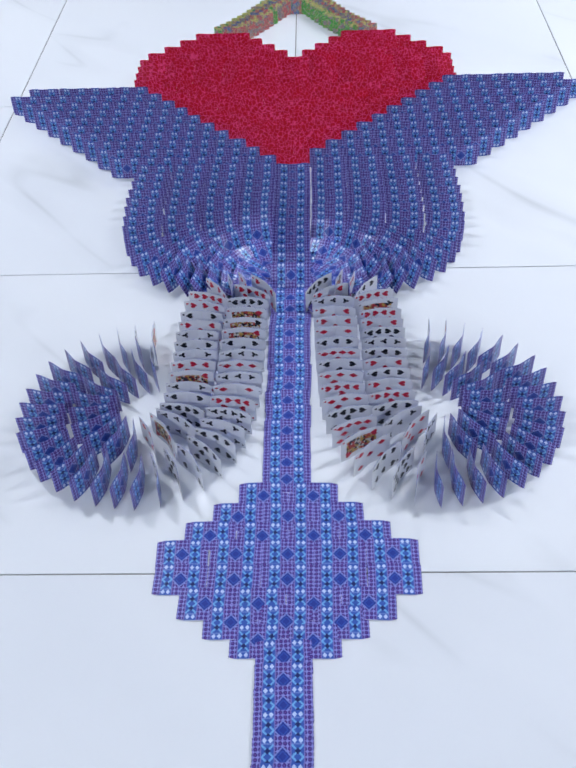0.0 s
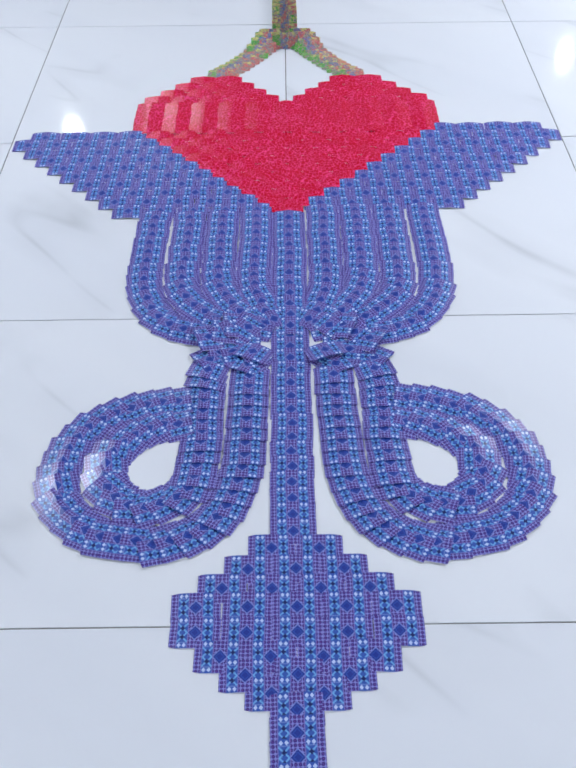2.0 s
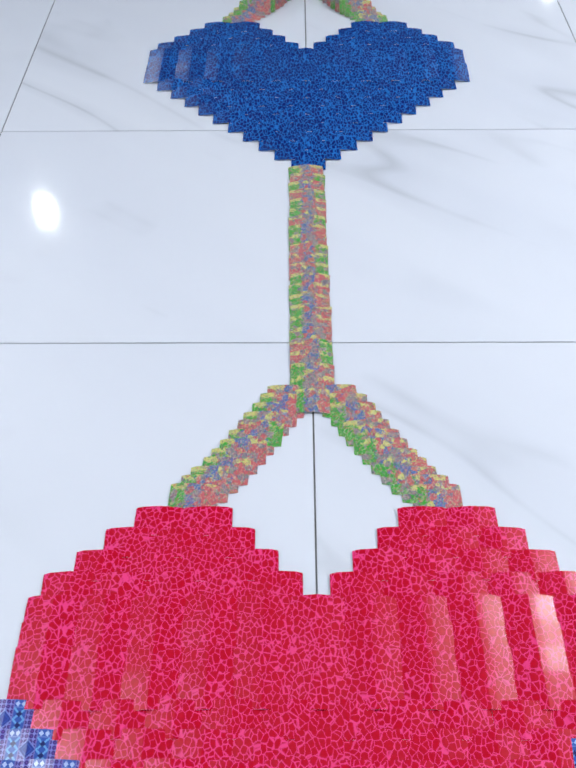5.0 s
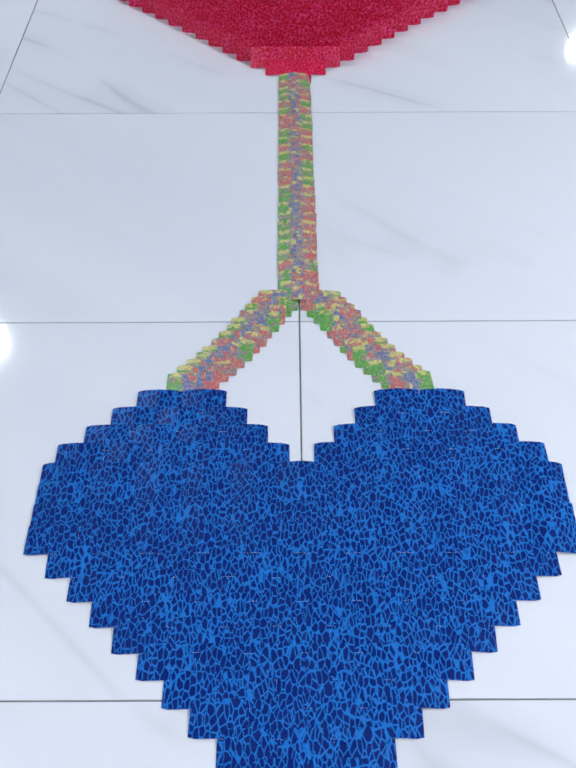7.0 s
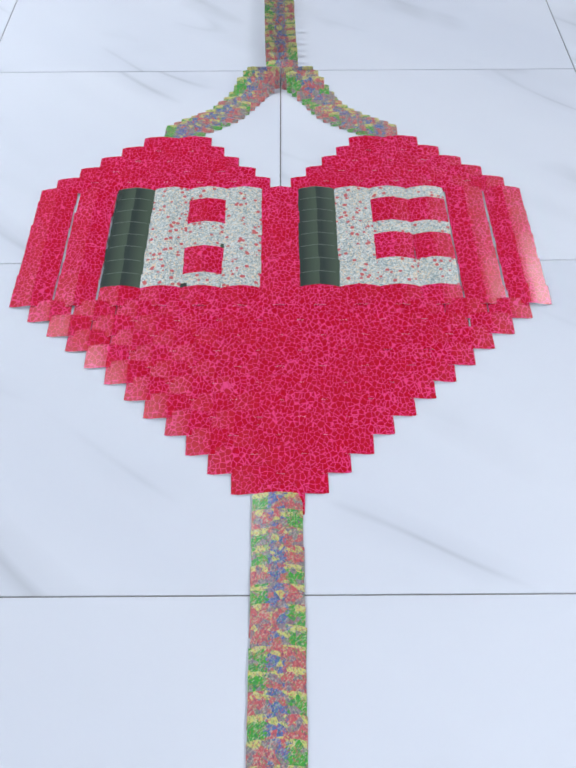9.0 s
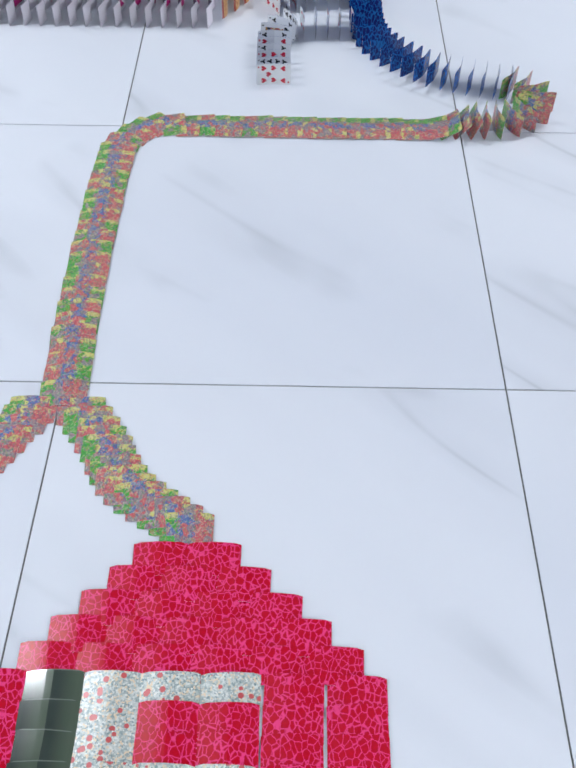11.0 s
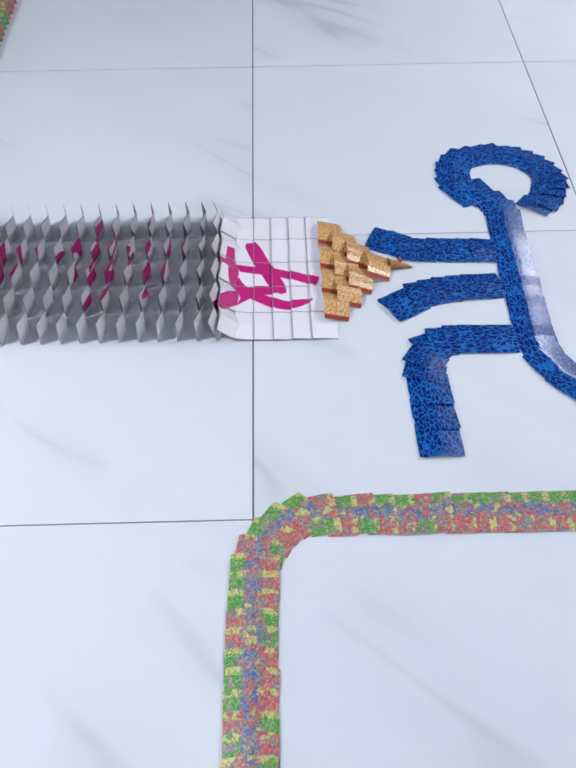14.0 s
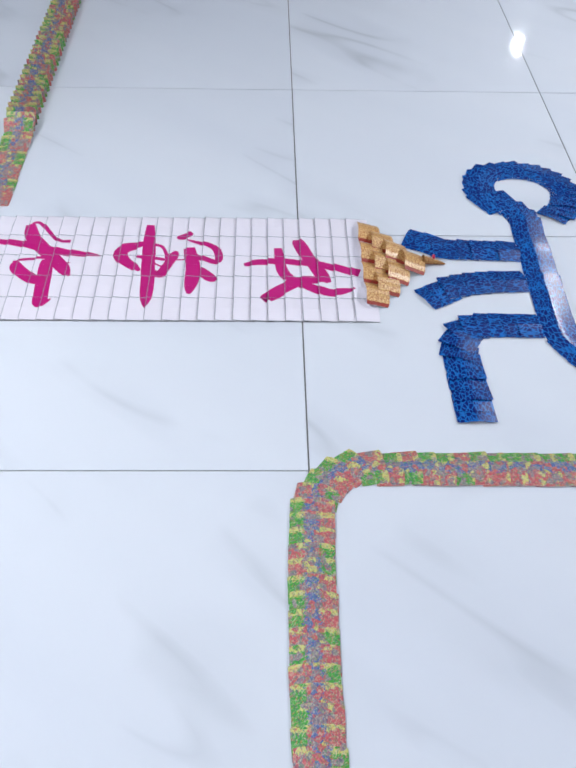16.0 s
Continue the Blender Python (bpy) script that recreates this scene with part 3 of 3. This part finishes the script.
def long_line():
    line = figure("card_row", "long bent line of many-coloured playing cards across tiles")
    pts = [(0.004, 4.757), (-0.003, 5.0), (0.0, 5.27), (0.012, 5.345), (0.05, 5.393), (0.11, 5.402), (0.3, 5.401), (0.62, 5.402), (0.70, 5.415), (0.738, 5.45), (0.735, 5.495), (0.70, 5.525)]
    strip(line, pts, 0.026, SCRIBBLE, 8.82, 0.59, 0.008)


# ---- the running figure ----
def running_figure():
    man = figure("card_stick_figure", "stick figure of blue leopard-patterned playing cards toppling")
    strip(man, [(0.70, 5.521), (0.63, 5.539), (0.55, 5.574), (0.48, 5.639), (0.45, 5.704), (0.446, 5.794), (0.449, 5.944), (0.449, 6.054), (0.42, 6.109)], 0.024, BLUE, 11.42, 0.62, 0.0055, True, 21)
    strip(man, [(0.415, 6.084), (0.383, 6.144), (0.392, 6.209), (0.45, 6.237), (0.52, 6.219), (0.555, 6.164), (0.545, 6.109), (0.53, 6.089)], 0.019, BLUE, 12.95, 0.72, 0.0055, True, 22)
    strip(man, [(0.415, 5.729), (0.33, 5.729), (0.287, 5.716), (0.267, 5.679), (0.264, 5.624), (0.266, 5.537)], 0.024, BLUE, 12.02, 0.47, 0.0055, True, 23)
    strip(man, [(0.415, 5.857), (0.33, 5.849), (0.285, 5.837), (0.255, 5.819)], 0.024, BLUE, 12.5, 0.45, 0.0055, True, 24)
    strip(man, [(0.420, 5.946), (0.34, 5.949), (0.285, 5.954), (0.245, 5.972)], 0.024, BLUE, 12.6, 0.42, 0.0055, True, 25)


def cone():
    fig = figure("card_cone", "pointed fan of curled gold and orange playing cards")
    me = card_mesh(GOLD, 0.014)
    for c, (x, n) in enumerate(((0.229, 1), (0.198, 2), (0.176, 3), (0.154, 4))):
        for i in range(n):
            add_card(fig, me, x, 5.903 + (i - (n - 1) / 2) * 0.063, 90, 13.1 + c * 0.1, 66 + 3 * c, tilt=2.5)
    # a card rolled into a thin flame lies at the tip
    bm = bmesh.new()
    uv = bm.loops.layers.uv.new("UVMap")
    rings = []
    for i in range(9):
        t = i / 8
        radius = 0.0015 + 0.0105 * t ** 0.8
        rings.append([bm.verts.new((-0.058 * t, radius * math.cos(a), 0.001 + radius + radius * math.sin(a))) for a in [math.pi * (k / 7 * 1.5 - 0.25) for k in range(8)]])
    for i in range(8):
        for k in range(7):
            f = bm.faces.new((rings[i][k], rings[i + 1][k], rings[i + 1][k + 1], rings[i][k + 1]))
            f.smooth = True
            for loop, uvs in zip(f.loops, ((k, i), (k, i + 1), (k + 1, i + 1), (k + 1, i))):
                loop[uv].uv = (uvs[0] / 7, uvs[1] / 8)
    bmesh.ops.solidify(bm, geom=bm.faces[:], thickness=0.0004)
    tip = part("rolled_tip", bm, GOLD, fig, "thin rolled gold card with a red spot")
    tip.matrix_basis = pose(0.272 * PLAN, 5.906 * PLAN, 0.0005, 0, 0, -4)
    bm = bmesh.new()
    bmesh.ops.create_uvsphere(bm, u_segments=10, v_segments=6, radius=0.006, matrix=Matrix.Diagonal((0.7, 1.5, 0.7, 1)))
    spot = part("red_spot", bm, PIP_RED, tip)
    spot.matrix_basis = pose(-0.03, 0.008, 0.017)


# ---- the banner ----
# brush strokes: points of the centre line, then the half width at the start, the middle and the end
WOMAN = [
    ([(-0.104, 5.896), (-0.063, 5.907), (0.023, 5.901), (0.109, 5.874)], 0.0035, 0.0077, 0.0085),
    ([(-0.041, 5.95), (-0.027, 5.867), (0.045, 5.818), (0.098, 5.827)], 0.0061, 0.0086, 0.0013),
    ([(-0.004, 5.978), (0.004, 5.952), (0.036, 5.875), (0.051, 5.845)], 0.0062, 0.0106, 0.0042),
    ([(0.043, 5.855), (-0.004, 5.848), (-0.057, 5.804), (-0.063, 5.798)], 0.0059, 0.0108, 0.0033),
]
GOD = [
    ([(-0.287, 6.022), (-0.283, 5.934), (-0.277, 5.828), (-0.276, 5.771)], 0.0056, 0.0101, 0.001),
    ([(-0.291, 5.962), (-0.33, 5.943), (-0.331, 5.915), (-0.295, 5.876)], 0.0039, 0.0108, 0.0026),
    ([(-0.277, 5.958), (-0.258, 5.95), (-0.248, 5.916), (-0.262, 5.911)], 0.0039, 0.0027, 0.0013),
    ([(-0.305, 5.919), (-0.293, 5.918), (-0.271, 5.916), (-0.25, 5.913)], 0.0027, 0.0043, 0.0021),
    ([(-0.231, 5.938), (-0.237, 5.918), (-0.257, 5.868), (-0.268, 5.877)], 0.0021, 0.0075, 0.0016),
    ([(-0.274, 5.902), (-0.257, 5.891), (-0.248, 5.898)], 0.0016, 0.0016, 0.0016),
]
ALTAR = [
    ([(-0.249, 5.933), (-0.233, 5.913), (-0.215, 5.915), (-0.206, 5.926)], 0.0011, 0.0016, 0.0027),
    ([(-0.233, 5.979), (-0.22, 5.986), (-0.205, 5.998)], 0.0022, 0.0067, 0.0034),
    ([(-0.215, 5.974), (-0.161, 5.95), (-0.154, 5.906), (-0.196, 5.924)], 0.0011, 0.0059, 0.0059),
    ([(-0.208, 5.948), (-0.198, 5.89), (-0.198, 5.855), (-0.202, 5.81)], 0.0083, 0.0108, 0.0026),
    ([(-0.194, 5.886), (-0.179, 5.872), (-0.164, 5.857), (-0.158, 5.847)], 0.0038, 0.0091, 0.0021),
]
FESTIVAL = [
    ([(-0.588, 5.966), (-0.527, 5.959), (-0.446, 5.934), (-0.372, 5.924)], 0.0028, 0.0081, 0.0011),
    ([(-0.519, 6.021), (-0.503, 5.973), (-0.448, 5.9), (-0.421, 5.86)], 0.0067, 0.0117, 0.0021),
    ([(-0.515, 6.023), (-0.499, 6.025), (-0.458, 5.971), (-0.434, 5.968)], 0.0028, 0.0033, 0.0044),
    ([(-0.53, 5.902), (-0.496, 5.912), (-0.459, 5.914), (-0.427, 5.894)], 0.0027, 0.0032, 0.0037),
    ([(-0.526, 5.901), (-0.516, 5.878), (-0.48, 5.848), (-0.467, 5.864)], 0.0037, 0.0106, 0.0021),
    ([(-0.469, 5.909), (-0.466, 5.87), (-0.462, 5.794), (-0.46, 5.771)], 0.0064, 0.0107, 0.0045),
    ([(-0.456, 5.774), (-0.444, 5.795)], 0.0025, 0.0025, 0.001),
]


def stroke_quads():
    """Quads of every brush stroke, with the number of the stroke."""
    quads = []
    for k, (pts, w0, w1, w2) in enumerate(WOMAN + GOD + ALTAR + FESTIVAL):
        line = smooth_path(pts, 12)
        n = len(line)
        rim = []
        for i, p in enumerate(line):
            d = (line[min(i + 1, n - 1)] - line[max(i - 1, 0)]).normalized()
            t = 2 * i / (n - 1) - 1
            width = w1 + ((w0 if t < 0 else w2) - w1) * abs(t) ** 3.5
            across = Vector((-d.y, d.x)) * width * 1.25
            rim.append((p + across, p - across))
        quads += [(k, [a, b, d, c]) for (a, b), (c, d) in zip(rim, rim[1:])]
    return quads


def clipped(poly, x0, x1, y0, y1):
    for axis, limit, sign in ((0, x0, 1), (0, x1, -1), (1, y0, 1), (1, y1, -1)):
        out = []
        for i, p in enumerate(poly):
            q = poly[i - 1]
            dp, dq = (p[axis] - limit) * sign, (q[axis] - limit) * sign
            if (dp >= 0) != (dq >= 0):
                s = dq / (dq - dp)
                out.append(q + (p - q) * s)
            if dp >= 0:
                out.append(p)
        poly = out
        if len(poly) < 3:
            return []
    return poly


def banner():
    fig = figure("card_banner", "white card banner toppling to show magenta handwriting", "card banner")
    quads = stroke_quads()
    pitch = 0.0307
    for c in range(24):
        xb = 0.136 - c * pitch
        for r in range(5):
            y = 5.769 + r * 0.0625
            lo, hi = xb - LONG, xb - LONG + pitch + 0.005
            if c == 0:
                hi = xb
            halves = []
            for side in (1, -1):
                ink = []
                for k, q in quads:
                    # heading -x: the card's width runs along +y, its height along -x
                    ya, yb = sorted((y, y + side * CARD_W / PLAN / 2))
                    got = clipped(q, lo, hi, ya, yb)
                    if got:
                        loc = [((p.y - y) * PLAN, (xb - p.x) * PLAN) for p in got]
                        area = sum(a[0] * b[1] - b[0] * a[1] for a, b in zip(loc[-1:] + loc[:-1], loc))
                        if abs(area) > 1e-7:
                            ink.append((k, loc if area > 0 else loc[::-1]))
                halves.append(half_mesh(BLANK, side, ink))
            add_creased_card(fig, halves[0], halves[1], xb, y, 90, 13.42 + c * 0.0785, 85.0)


def far_line():
    line = figure("card_row", "standing line of many-coloured playing cards beyond the banner")
    strip(line, [(-0.608, 6.09), (-0.606, 6.6), (-0.606, 7.25)], 0.027, SCRIBBLE, 15.3, 0.55, 0.004, False, 31)
    strip(line, [(-0.56, 7.33), (-0.2, 7.33)], 0.03, SCRIBBLE, 18, 1.0, 0.004, False, 32)


first_figure()
hearts()
long_line()
running_figure()
cone()
banner()
far_line()


# ---- floor tiles ----
def tiles():
    g = 0.0016
    bm = bmesh.new()
    box(bm, g, g, -0.009, T - g, T - g, 0.0)
    bmesh.ops.bevel(bm, geom=[e for e in bm.edges if all(v.co.z > -0.001 for v in e.verts)], offset=0.0008, segments=1)
    me = mesh_of("tile", bm, [TILE])
    rest = bmesh.new()
    for i in range(round(X0 / T), round(X1 / T)):
        for j in range(round(Y0 / T), round(Y1 / T)):
            if -3 <= i <= 4 and -3 <= j <= 15:
                ob = new("tile", me)
                ob.parent = floor
                ob.location = (i * T, j * T, 0)
            else:
                box(rest, i * T + g, j * T + g, -0.009, i * T + T - g, j * T + T - g, 0)
    tagged(part("outer_tiles", rest, TILE, floor), kind="stuff")


tiles()


# ---- motion ----
def motions():
    for ob, x, y, h, flat, when in FALLS:
        lean = [(0.0, 0.0), (0.08, 9.0), (0.16, 38.0), (0.24, 74.0), (0.31, flat)]
        rows = []
        if when > 0:
            rows.append((0.0, card_pose(x, y, h, 0.0)))
        for dt, tip in lean:
            t = when + dt
            if 0 <= t <= 16 and (not rows or t > rows[-1][0] + 0.03):
                rows.append((t, card_pose(x, y, h, tip)))
        if not rows or rows[0][0] > 0:
            done = -when / 0.31
            rows.insert(0, (0.0, card_pose(x, y, h, flat * min(1.0, max(0.0, done)) ** 2)))
        if rows[-1][0] < 16:
            rows.append((16.0, rows[-1][1]))
        walk(ob, rows)
    for right, left, x, y, h, flat, when in FOLDS:
        keys = [(0.0, 0.0, CREASE), (when, 0.0, CREASE), (when + 0.08, 9.0, CREASE), (when + 0.16, 38.0, 16.0), (when + 0.24, 74.0, 9.0), (when + 0.31, flat, 3.0), (16.0, flat, 3.0)]
        walk(right, [(t, crease_pose(x, y, h, tip, crease)) for t, tip, crease in keys])
        walk(left, [(t, pose(0, 0, 0, 0, 0, -2 * crease)) for t, tip, crease in keys])


motions()
